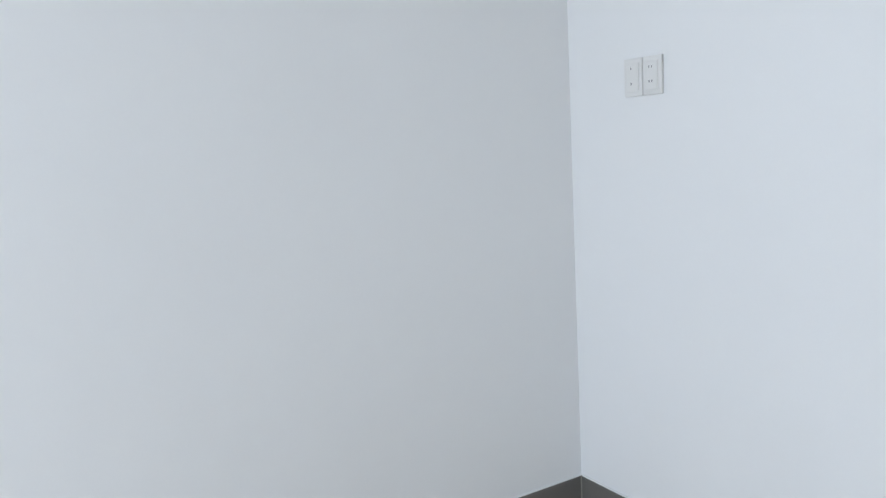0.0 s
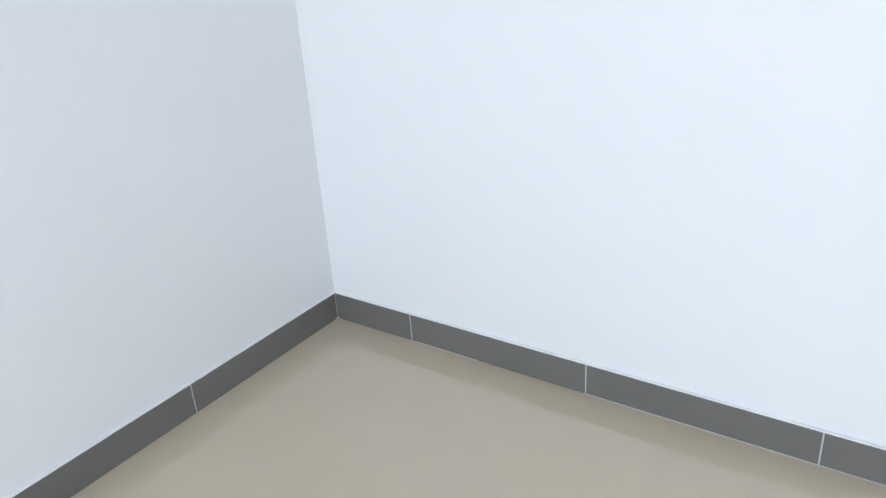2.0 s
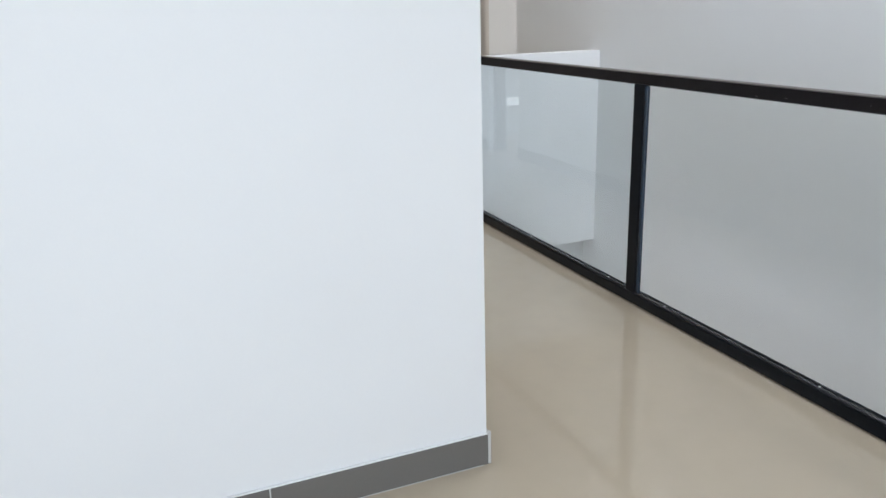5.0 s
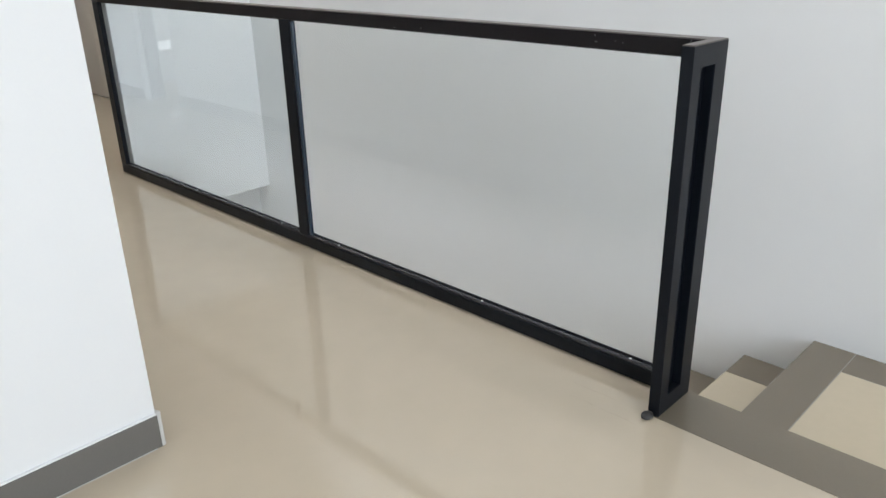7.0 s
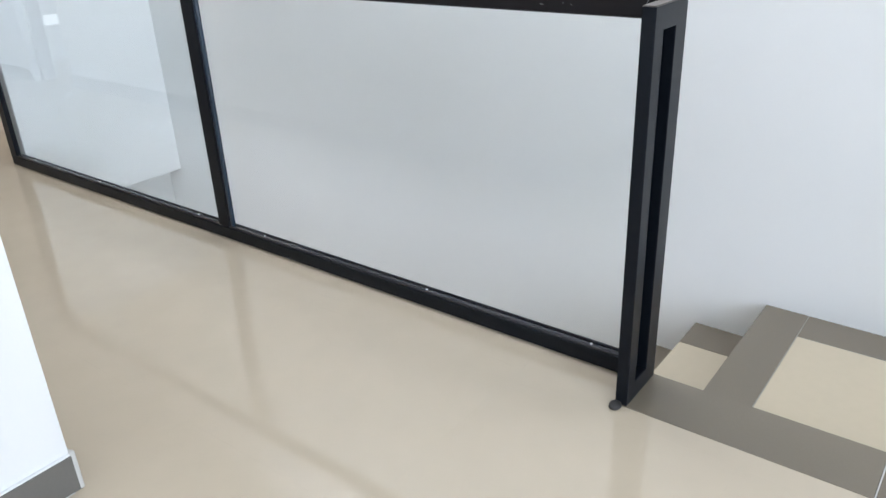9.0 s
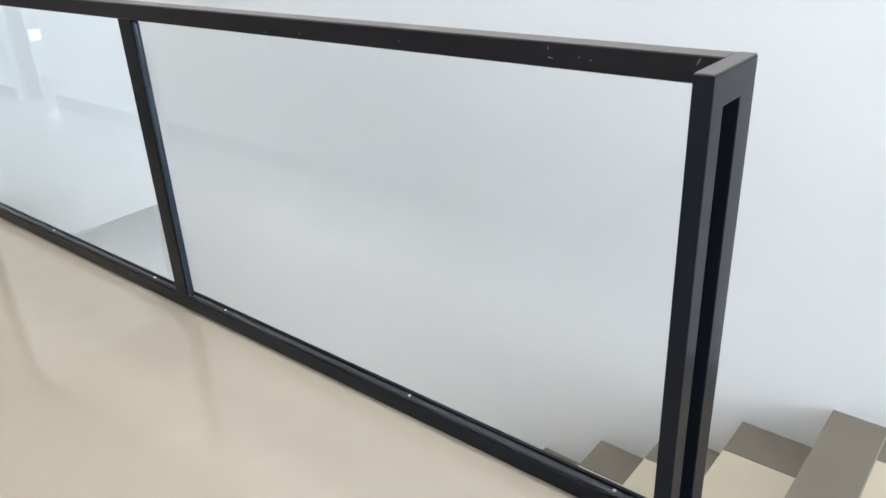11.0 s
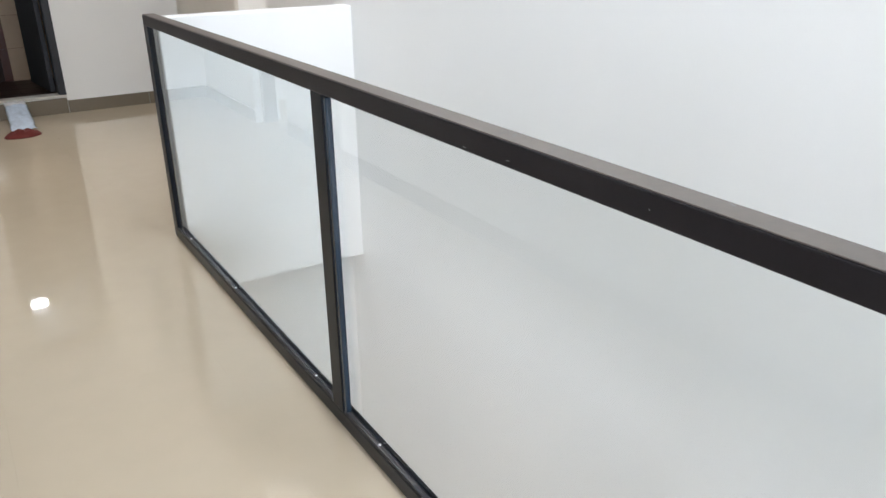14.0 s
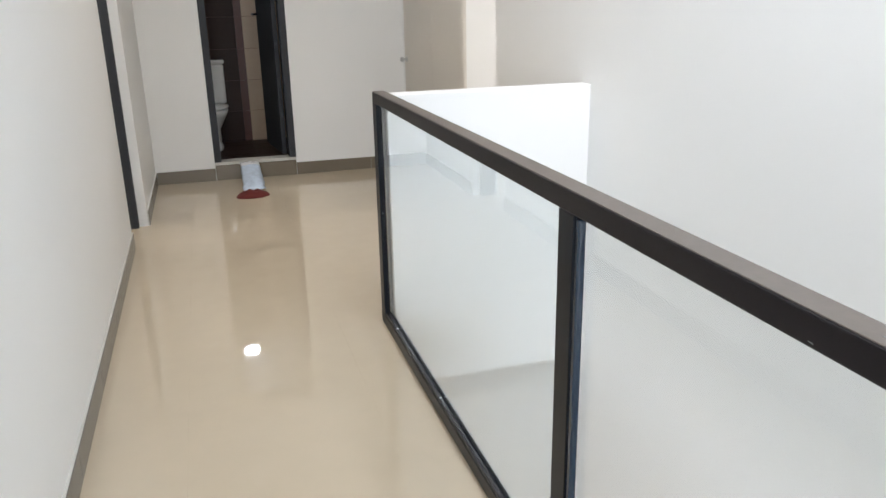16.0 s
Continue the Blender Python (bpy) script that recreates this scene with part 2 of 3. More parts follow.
solid("parapet", bm, PAINT, "low white painted parapet across the stairwell end", "parapet", "structure")
# south wall with the wide window
bm = bmesh.new()
box(bm, WA - 0.15, -3.75, SOUTH - 0.15, SOUTH, 0, H)
box(bm, -0.45, 1.1, SOUTH - 0.15, SOUTH, 0, H)
box(bm, -3.75, -0.45, SOUTH - 0.15, SOUTH, 2.40, H)
box(bm, -3.75, -0.45, SOUTH - 0.15, SOUTH, 0, 0.18)
solid("wall_south", bm, PAINT, "white painted wall around the wide window", "wall", "structure")
win = empty("window_1", (-2.10, SOUTH - 0.08, 0.18), "wide black framed window with clear panes", "window", kind="structure")


def local(ob, bm):
    bmesh.ops.translate(bm, verts=bm.verts, vec=-Vector(ob.location))
    return bm


for i in range(3):
    x0 = -3.75 + i * 1.10
    bm = bmesh.new()
    for a in ((x0, x0 + 0.05, 0.18, 2.40), (x0 + 1.05, x0 + 1.10, 0.18, 2.40), (x0 + 0.05, x0 + 1.05, 0.18, 0.23), (x0 + 0.05, x0 + 1.05, 2.35, 2.40)):
        box(bm, a[0], a[1], SOUTH - 0.105, SOUTH - 0.055, a[2], a[3])
    part("window_frame", local(win, bm), BLACK, win)
    p = part("pane", local(win, block(x0 + 0.05, x0 + 1.05, SOUTH - 0.084, SOUTH - 0.078, 0.23, 2.35)), GLASS, win)
    p.visible_shadow = False

bm = bmesh.new()
box(bm, WA - 0.15, 0.25, SOUTH - 0.15, WB + 0.15, H, H + 0.18)
box(bm, -6.85, -3.35, 4.6, 6.75, H, H + 0.18)
for a in ((-3.35, 0.25, WB + 0.15, 4.3), (-3.35, 0.25, 5.3, FW + 0.12), (-3.35, -0.85, 4.3, 5.3), (-0.15, 0.25, 4.3, 5.3)):
    box(bm, *a, H, H + 0.18)
# shaft walls round the added corridor skylight
for a in ((-0.95, -0.85, 4.2, 5.4), (-0.15, -0.05, 4.2, 5.4), (-0.85, -0.15, 4.2, 4.3), (-0.85, -0.15, 5.3, 5.4)):
    box(bm, *a, H + 0.18, 3.48)
box(bm, 0.25, 1.5, SOUTH - 0.15, -0.40, H, H + 0.18)
box(bm, 0.25, 1.5, 3.30, FW + 0.12, H, H + 0.18)
box(bm, 0.99, 1.5, -0.40, 3.30, H, H + 0.18)
# unseen shaft, added to keep the stair fill off the corridor
for a in ((0.15, 0.25, -0.5, 3.4), (0.99, 1.09, -0.5, 3.4), (0.25, 0.99, -0.5, -0.40), (0.25, 0.99, 3.30, 3.4)):
    box(bm, *a, H + 0.18, 3.62)
solid("ceiling", bm, CEIL, "plain white painted flat ceiling with added skylight shafts", "ceiling", "structure")
# skylight added out of view, to carry the stair fill
skylight = empty("added_skylight_1", (0.62, 1.45, 3.62), "long clear skylight added unseen over the stairwell", "window", kind="structure")
p = part("pane", local(skylight, block(0.15, 1.09, -0.50, 3.40, 3.622, 3.630)), GLASS, skylight)
p.visible_shadow = False
# second unseen skylight, made only for the corridor fill
skylight2 = empty("added_skylight_2", (-0.5, 4.8, 3.48), "small clear skylight added unseen over the corridor", "window", kind="structure")
p = part("pane", local(skylight2, block(-0.95, -0.05, 4.2, 5.4, 3.482, 3.490)), GLASS, skylight2)
p.visible_shadow = False
# no such window is known; this slot is added for the mirrored bar
slot = empty("added_slot", SLOT, "low narrow lit slot added in the bedroom wall", "window", kind="structure")
p = part("pane", local(slot, block(-1.95, -1.47, 6.710, 6.716, 0.305, 0.405)), GLASS, slot)
p.visible_shadow = False
# the hall below
bm = bmesh.new()
box(bm, -3.1, EDGE_X - 0.1, LAND_S - 0.12, LAND_S, -2.6, -0.152)
box(bm, -3.1, 1.5, 3.83, 3.93, -2.6, -0.152)
box(bm, -3.1, -2.95, LAND_S, 3.83, -2.6, -0.152)
solid("wall_lower_hall", bm, PAINT, "plain white walls of the hall below", "wall", "structure")
# bathroom shell
bm = bmesh.new()
box(bm, BX0 - 0.12, BX0, FW + 0.12, BY1 + 0.12, 0, H)
box(bm, BX1, BX1 + 0.12, FW + 0.12, BY1 + 0.12, 0, H)
for a in ((BX0, -0.425, 0, H), (-0.275, BX1, 0, H), (-0.425, -0.275, 0, 2.165), (-0.425, -0.275, 2.265, H)):
    box(bm, a[0], a[1], BY1, BY1 + 0.12, a[2], a[3])
solid("wall_bathroom", bm, PAINT, "bathroom walls with a small high window", "wall", "structure")
solid("ceiling_bathroom", block(BX0 - 0.12, BX1 + 0.12, FW + 0.12, BY1 + 0.12, H - 0.27, H - 0.12), CEIL, "plain white bathroom ceiling", "ceiling", "structure")

# ---------------- railing ----------------
rail = empty("railing", (0.16, 1.85, 0), "black metal railing with clear glass panes along the stairwell", "railing")


def rpart(name, bm, material, label="", parent=None, smooth=False):
    ob = part(name, local(rail, bm), material, parent or rail, label, smooth)
    return ob


# end frame, set across the run, with its upright slot
FY, FZ = 0.029, RH


def slotted(bm, xs, zs, y0, y1):
    """A flat plate with one opening: a three by three grid less its middle, given thickness."""
    v = [[[bm.verts.new((x, y, z)) for z in zs] for x in xs] for y in (y0, y1)]
    for i in range(3):
        for k in range(3):
            if (i, k) != (1, 1):
                bm.faces.new((v[0][i][k], v[0][i + 1][k], v[0][i + 1][k + 1], v[0][i][k + 1]))
                bm.faces.new((v[1][i][k], v[1][i][k + 1], v[1][i + 1][k + 1], v[1][i + 1][k]))
    rim = [[(i, 0) for i in range(4)] + [(3, k) for k in range(1, 4)] + [(i, 3) for i in (2, 1, 0)] + [(0, k) for k in (2, 1)], [(1, 1), (1, 2), (2, 2), (2, 1)]]
    for ring in rim:
        for p, q in zip(ring, ring[1:] + ring[:1]):
            bm.faces.new((v[0][p[0]][p[1]], v[1][p[0]][p[1]], v[1][q[0]][q[1]], v[0][q[0]][q[1]]))
    bmesh.ops.recalc_face_normals(bm, faces=bm.faces)
    sharp = [e for e in bm.edges if e.calc_face_angle(0) > 1.0]
    bmesh.ops.bevel(bm, geom=sharp, offset=0.0022, segments=2, affect="EDGES", profile=0.6)


bm = bmesh.new()
slotted(bm, (0.006, 0.054, 0.126, RX1), (0.0, 0.058, 1.000, FZ), -0.005, FY)
rpart("end_frame", bm, BLACK, "flat black end post with a long upright slot")
rpart("slot_back", block(0.054, 0.132, FY - 0.006, FY - 0.002, 0.056, 1.002), BLACK)
rpart("end_cap", block(0.007, RX1 - 0.001, -0.004, FY - 0.001, FZ, FZ + 0.003, bevel=0.001), CAPCOAT)
# top rail: a box section with a lighter, brownish top
rpart("top_rail", block(RX0, RX1, FY, 3.75, 1.010, RH, bevel=0.0035, seg=2), RAILCOAT)
rpart("rail_cap", block(RX0 + 0.003, RX1 - 0.003, FY + 0.001, 3.746, RH, RH + 0.0025, bevel=0.001), CAPCOAT, "lighter brownish top of the rail")
rpart("top_bead", block(RX0 + 0.018, RX0 + 0.032, FY, 3.685, 1.005, 1.010, bevel=0.001), BLACK)
rpart("bottom_rail", block(RX0, BX, FY, 3.75, 0.004, 0.056, bevel=0.004, seg=2), BLACK)
rpart("bottom_bead", block(RX0 + 0.003, RX0 + 0.020, FY, 3.685, 0.054, 0.065, bevel=0.005, seg=4), GLOSS, "rounded glossy black glazing bead", smooth=True)
rpart("bottom_bead", block(RX0 + 0.031, BX - 0.001, FY, 3.685, 0.054, 0.064, bevel=0.003, seg=2), BLACK)
POSTS = ((1.842, 1.912), (3.685, 3.750))
for y0, y1 in POSTS:
    bm = bmesh.new()
    box(bm, RX0, PX1, y0, y1, 0.056, 1.010, bevel=0.003, seg=2)
    rpart("post", bm, BLACK)
    if y1 < 3:
        rpart("bead", block(RX0 + 0.004, RX0 + 0.018, y1, y1 + 0.004, 0.060, 1.006, bevel=0.001), BLACK)
        rpart("bead", block(RX0 + 0.003, RX0 + 0.020, y0 - 0.020, y0, 0.063, 1.005, bevel=0.007, seg=5), GASKET, "rounded blue-black glazing bead", smooth=True)
    else:
        rpart("bead", block(RX0 + 0.004, RX0 + 0.018, y0 - 0.004, y0, 0.060, 1.006, bevel=0.002), BLACK)
for y0, y1, m, label in ((FY - 0.004, 1.848, GLASS, "clear glass pane with a faint green tint"), (1.904, 3.692, TINTED, "glass pane with a faint blue tint")):
    g = rpart("pane", block(RX0 + 0.021, RX0 + 0.030, y0, y1, 0.048, 1.016), m, label)
    g.visible_shadow = False
# setting screws along the bottom bead
for y in (0.177, 0.800, 1.635, 2.066, 2.855, 3.495):
    bm = bmesh.new()
    lathe(bm, [(0.0045, 0), (0.0045, 0.002), (0.002, 0.0035)], 10, (RX0 + 0.012, y, 0.0648))
    rpart("screw", bm, STEEL, "small bright screw head")
# chips in the coat of the top rail
for y, z, w, tilt in ((0.357, 1.028, 0.011, 8), (0.295, 1.034, 0.004, -30), (0.271, 1.031, 0.004, 15), (0.072, 1.047, 0.013, -65), (0.362, 1.046, 0.006, 80), (1.198, 1.018, 0.009, 5), (1.065, 1.023, 0.009, -8), (0.74, 1.030, 0.003, 40)):
    bm = bmesh.new()
    box(bm, -0.0004, 0.0004, -w / 2, w / 2, -0.0007, 0.0007)
    bmesh.ops.transform(bm, matrix=Matrix.Translation((RX0 - 0.0002, y, z)) @ Matrix.Rotation(radians(tilt), 4, "X"), verts=bm.verts)
    rpart("paint_chip", bm, CHALK)
# pale scuffs worn into the brownish top
for x, y, w, turn in ((0.168, 1.090, 0.022, 35), (0.160, 1.115, 0.010, -20), (0.178, 0.640, 0.012, 60), (0.152, 0.300, 0.008, 10)):
    bm = bmesh.new()
    box(bm, -w / 2, w / 2, -0.0018, 0.0018, 0, 0.0004)
    bmesh.ops.transform(bm, matrix=Matrix.Translation((x, y, RH + 0.0025)) @ Matrix.Rotation(radians(turn), 4, "Z"), verts=bm.verts)
    rpart("paint_chip", bm, CHALK)
# rubber foot at the end frame's corner
bm = bmesh.new()
lathe(bm, [(0.013, 0), (0.017, 0.004), (0.016, 0.011), (0.010, 0.014)], 18, (-0.012, 0.020, 0.0), 1.25, 1.0)
rpart("rubber_foot", bm, RUBBER, "small worn rubber stop on the floor", smooth=True)

# ---------------- sockets on the room wall ----------------


def socket_plate(x, z, gangs, label):
    """Wall plates, each with its pin holes, a hand's width above shoulder height."""
    s = empty("wall_socket", (x, WB, z), label, "socket")
    for g in range(gangs):
        x0 = g * 0.084
        part("plate", block(x0, x0 + 0.081, -0.011, 0.0, 0, 0.125, bevel=0.004, seg=2), PLASTIC, s)
        part("face", block(x0 + 0.014, x0 + 0.067, -0.0135, -0.011, 0.016, 0.109, bevel=0.002), PLASTIC, s)
        for hx, hz in (((0.034, 0.042), (0.034, 0.092)), ((0.030, 0.044), (0.042, 0.044), (0.030, 0.090), (0.042, 0.090)))[g]:
            part("pin_hole", block(x0 + hx - 0.002, x0 + hx + 0.002, -0.0140, -0.0132, hz - 0.004, hz + 0.004), HOLE, s)
    return s


socket_plate(-3.735, 1.554, 2, "pair of white plastic wall sockets on the white wall")
socket_plate(-1.516, 1.448, 1, "white plastic wall plate near the corridor corner")

# ---------------- doors ----------------
door = empty("door_1", (DX0, FW, SILL), "dark slate bathroom door frame with its door standing open", "door", kind="structure")
bm = bmesh.new()
box(bm, DX0, DX0 + 0.055, FW - 0.012, FW + 0.13, SILL + 0.004, DZ, bevel=0.003)
part("jamb", local(door, bm), FRAME, door)
bm = bmesh.new()
box(bm, DX1 - 0.055, DX1, FW - 0.012, FW + 0.13, SILL + 0.004, DZ, bevel=0.003)
part("jamb", local(door, bm), FRAME, door)
part("head", local(door, block(DX0 + 0.055, DX1 - 0.055, FW - 0.012, FW + 0.13, DZ - 0.055, DZ, bevel=0.003)), FRAME, door)
SWING = Matrix.Translation((DX1 - 0.06, FW + 0.132, 0)) @ Matrix.Rotation(radians(6.5), 4, "Z") @ Matrix.Translation((0.06 - DX1, -FW - 0.132, 0))
bm = block(DX1 - 0.100, DX1 - 0.060, FW + 0.134, FW + 0.80, SILL + 0.012, DZ - 0.06, bevel=0.003)
bmesh.ops.transform(bm, matrix=SWING, verts=bm.verts)
leaf = part("leaf", local(door, bm), FRAME, door, "dark slate door leaf swung inwards")
bm = bmesh.new()
box(bm, DX1 - 0.155, DX1 - 0.100, FW + 0.70, FW + 0.72, 1.31, 1.33, bevel=0.004)
box(bm, DX1 - 0.160, DX1 - 0.145, FW + 0.60, FW + 0.72, 1.312, 1.328, bevel=0.004)
bmesh.ops.transform(bm, matrix=SWING, verts=bm.verts)
hd = part("door_handle", local(door, bm), BLACK, leaf, "black lever handle")
# raised sill
solid("door_sill", block(DX0 + 0.001, DX1 - 0.001, FW - 0.010, FW + 0.12, SILL - 0.018, SILL + 0.004, bevel=0.003), GROUT, "raised pale sill under the bathroom door", "sill", "structure")

door2 = empty("door_2", (-1.1, JY, 0), "dark slate door frame of the bedroom doorway", "door", kind="structure")
part("jamb", local(door2, block(-1.165, -1.060, JY, JY + 0.053, 0.0, 2.12, bevel=0.003)), FRAME, door2)
part("jamb", local(door2, block(-1.195, -1.072, CWY + 0.002, CWY + 0.020, 0.0, 2.12, bevel=0.003)), FRAME, door2)
part("head", local(door2, block(-1.195, -1.062, CWY + 0.020, JY, 2.065, 2.118, bevel=0.003)), FRAME, door2)

door3 = empty("door_3", EN @ Vector((0, (EY0 + EY1) / 2, 0)), "wide pale pair of closed flush doors with a small steel knob", "door", kind="structure")
HW = (EY1 - EY0) / 2 - 0.02
for y0, y1 in ((-HW, -0.001), (0.001, HW)):
    part("leaf", block(0.006, 0.046, y0, y1, 0.004, 2.09, bevel=0.001), DOORP, door3)
part("jamb", block(0.004, 0.14, -HW - 0.02, -HW - 0.001, 0.0, 2.118, bevel=0.002), DOORP, door3)
part("jamb", block(0.004, 0.14, HW + 0.001, HW + 0.02, 0.0, 2.118, bevel=0.002), DOORP, door3)
part("head", block(0.004, 0.14, -HW, HW, 2.092, 2.118, bevel=0.002), DOORP, door3)
bm = bmesh.new()
lathe(bm, [(0.024, 0), (0.024, 0.006), (0.010, 0.010), (0.010, 0.026), (0.020, 0.034), (0.022, 0.046), (0.014, 0.055)], 20)
bmesh.ops.transform(bm, matrix=Matrix.Translation((0.006, HW - 0.04, 0.935)) @ Matrix.Rotation(radians(-90), 4, "Y"), verts=bm.verts)
part("knob", bm, STEEL, door3, "small brushed steel knob", smooth=True)

# ---------------- bathroom ----------------
wc = empty("toilet", (-0.535, BY1 - 0.010, BZ), "white ceramic toilet with its cistern against the brown tiles", "toilet")
part("cistern", block(-0.185, 0.185, -0.17, 0.0, 0.40, 0.775, bevel=0.025, seg=3), CERAMIC, wc, smooth=True)
part("cistern_lid", block(-0.195, 0.195, -0.18, 0.0, 0.777, 0.812, bevel=0.012, seg=3), CERAMIC, wc, smooth=True)
bm = bmesh.new()
lathe(bm, [(0.11, 0.0), (0.115, 0.03), (0.085, 0.10), (0.10, 0.20), (0.165, 0.32), (0.19, 0.375), (0.175, 0.39), (0.13, 0.37), (0.07, 0.26), (0.02, 0.22)], 28, (0, -0.40, 0), 1.0, 1.25)
box(bm, -0.10, 0.10, -0.30, -0.01, 0.0, 0.39, bevel=0.02, seg=2)
part("bowl", bm, CERAMIC, wc, smooth=True)
bm = bmesh.new()
lathe(bm, [(0.175, 0.392), (0.195, 0.398), (0.192, 0.415), (0.12, 0.424)], 28, (0, -0.40, 0), 1.0, 1.22)
part("seat_lid", bm, CERAMIC, wc, smooth=True)

# ---------------- things on the floor by the sill ----------------


def cloth(name, cx, cy, rx, ry, height, seed, material, label, category):
    """A crumpled piece of cloth: an uneven low mound with folds and a ragged edge."""
    bm = bmesh.new()
    n, rings = 40, 9
    vs = []
    for j in range(rings + 1):
        f = j / rings
        row = []
        for i in range(n):
            a = 2 * math.pi * i / n
            edge = 1 + 0.22 * noise.noise((math.cos(a) * 1.6 + seed, math.sin(a) * 1.6, 0))
            x, y = cx + rx * f * edge * math.cos(a), cy + ry * f * edge * math.sin(a)
            fold = noise.noise((x * 22 + seed, y * 22, 1.7)) * 0.5 + 0.5
            z = 0.004 + height * (1 - f ** 3) * (0.45 + 0.9 * fold)
            row.append(bm.verts.new((x, y, z if j < rings else 0.001)))
        vs.append(row)
    for a, b in zip(vs, vs[1:]):
        for i in range(n):
            bm.faces.new((a[i], b[i], b[(i + 1) % n], a[(i + 1) % n]))
    bmesh.ops.remove_doubles(bm, verts=bm.verts, dist=0.0005)
    bmesh.ops.recalc_face_normals(bm, faces=bm.faces)
    ob = solid(name, bm, material, label, category, smooth=True)
    mod = ob.modifiers.new("thickness", "SOLIDIFY")
    mod.thickness = 0.003
    return ob


cloth("floor_cloth", -0.278, 6.44, 0.140, 0.085, 0.046, 3.1, REDCLOTH, "crumpled dark red cloth lying on the cream floor", "cloth")


def bag(label):
    """A limp packet leaning from the floor to the sill: a pillow shape with creases, sealed along its top."""
    b = empty("plastic_packet", (-0.248, 6.90, 0), label, "packet")
    for nm, v0, v1, mat in (("pouch", 0.0, 0.86, BAG), ("top_flap", 0.86, 1.0, BAGW)):
        bm = bmesh.new()
        nu, nv = 14, 16
        for side in (1, -1):
            grid = []
            for j in range(nv + 1):
                v = v0 + (v1 - v0) * j / nv
                row = []
                for i in range(nu + 1):
                    u = i / nu
                    puff = (math.sin(math.pi * u) ** 0.6) * (math.sin(math.pi * min(1, max(0, v * 1.02))) ** 0.5) if 0 < u < 1 else 0
                    crease = 0.012 * noise.noise((u * 5, v * 6, 4.0)) * (1 if 0 < u < 1 else 0)
                    y = -0.36 + 0.555 * v
                    z = 0.026 + 0.118 * v ** 1.5 + side * 0.022 * puff + crease
                    wob = 0.012 * noise.noise((v * 4, 9.0, 1.0))
                    row.append(bm.verts.new(((u - 0.5) * (0.175 - 0.02 * v) + wob, y, max(0.004, z))))
                grid.append(row)
            for a, c in zip(grid, grid[1:]):
                for i in range(nu):
                    q = (a[i], a[i + 1], c[i + 1], c[i])
                    bm.faces.new(q if side > 0 else q[::-1])
        bmesh.ops.remove_doubles(bm, verts=bm.verts, dist=0.0004)
        part(nm, bm, mat, b, smooth=True)
    return b


bag("pale blue and white plastic packet leaning on the sill")

# ---------------- floors, stairs, skirting: the pieces ----------------
sub = bmesh.new()
box(sub, WA - 0.15, EDGE_X - 0.185, SOUTH - 0.15, WB + 0.1, -0.15, -0.010)
box(sub, CW1 - 2.2, EDGE_X - 0.185, WB + 0.1, FW, -0.15, -0.010)
box(sub, -6.85, CW1 - 2.2, 4.6, 6.75, -0.15, -0.010)
box(sub, EDGE_X - 0.185, SX, SOUTH - 0.15, LAND_S, -0.15, -0.010)
box(sub, EDGE_X - 0.185, EDGE_X, LAND_S, FW, -0.15, -0.010)
box(sub, EDGE_X, EX, PAR_Y + 0.001, FW, -0.15, -0.010)
floor = solid("floor", sub, JOINT, "polished cream porcelain tile floor with tight joints", "floor", "structure")
TS = 0.66
cache = {}


def piece(name, lx, ly, lz, material, parent, at, bevel=0.0012):
    """A tile with softened edges, its corner at the given place; alike pieces share one mesh."""
    key = (name, round(lx, 3), round(ly, 3), round(lz, 3), material.name)
    if key not in cache:
        bm = bmesh.new()
        box(bm, 0, lx, 0, ly, 0, lz, bevel=bevel)
        cache[key] = mesh_of(name, bm, material)
    ob = new(name, cache[key])
    ob.parent = parent
    ob.location = at
    return ob


def tile_field(x0, x1, y0, y1, material=TILE):
    gap = 0.0001
    xs = [x0] + [v for v in np.arange(WA - 5 * TS, 2, TS) if x0 + 0.03 < v < x1 - 0.03] + [x1]
    ys = [y0] + [v for v in np.arange(-4.29, 9, TS) if y0 + 0.03 < v < y1 - 0.03] + [y1]
    for a, b in zip(xs, xs[1:]):
        for c, d in zip(ys, ys[1:]):
            piece("tile", b - a - gap, d - c - gap, 0.010, material, floor, (a + gap / 2, c + gap / 2, -0.010), 0.0)


tile_field(WA, EDGE_X - 0.190, SOUTH, WB)
tile_field(-1.12, EDGE_X - 0.190, WB, WB + 0.35)
tile_field(EDGE_X - 0.190, EDGE_X, 0.029, WB + 0.35)
tile_field(-1.12, EDGE_X, WB + 0.35, PAR_Y)
tile_field(-1.12, EX, PAR_Y, FW)
tile_field(-6.7, -1.12, 4.75, 6.6, MATTE)
tile_field(EDGE_X - 0.190, 0.99, SOUTH, LAND_S)

# taupe border along the upper floor's edge
stair = empty("staircase", (0.57, 1.0, -2.6), "tiled staircase going down beside the railing, cream treads", "staircase", kind="structure")


def spiece(name, x0, x1, y0, y1, z0, z1, material, bevel=0.0015):
    return piece(name, x1 - x0, y1 - y0, z1 - z0, material, stair, Vector((x0, y0, z0)) - stair.location, bevel)


for y0, y1 in ((LAND_S, -0.620), (-0.616, 0.028)):
    spiece("edge_tile", EDGE_X - 0.188, EDGE_X + 0.004, y0, y1, -0.011, 0.0008, EDGE)
spiece("riser", EDGE_X - 0.008, EDGE_X, LAND_S, PAR_Y, -0.29, -0.0115, TREAD)
spiece("grout", EDGE_X - 0.186, EDGE_X, -0.6195, -0.6165, -0.011, 0.0004, GROUT, 0.0)
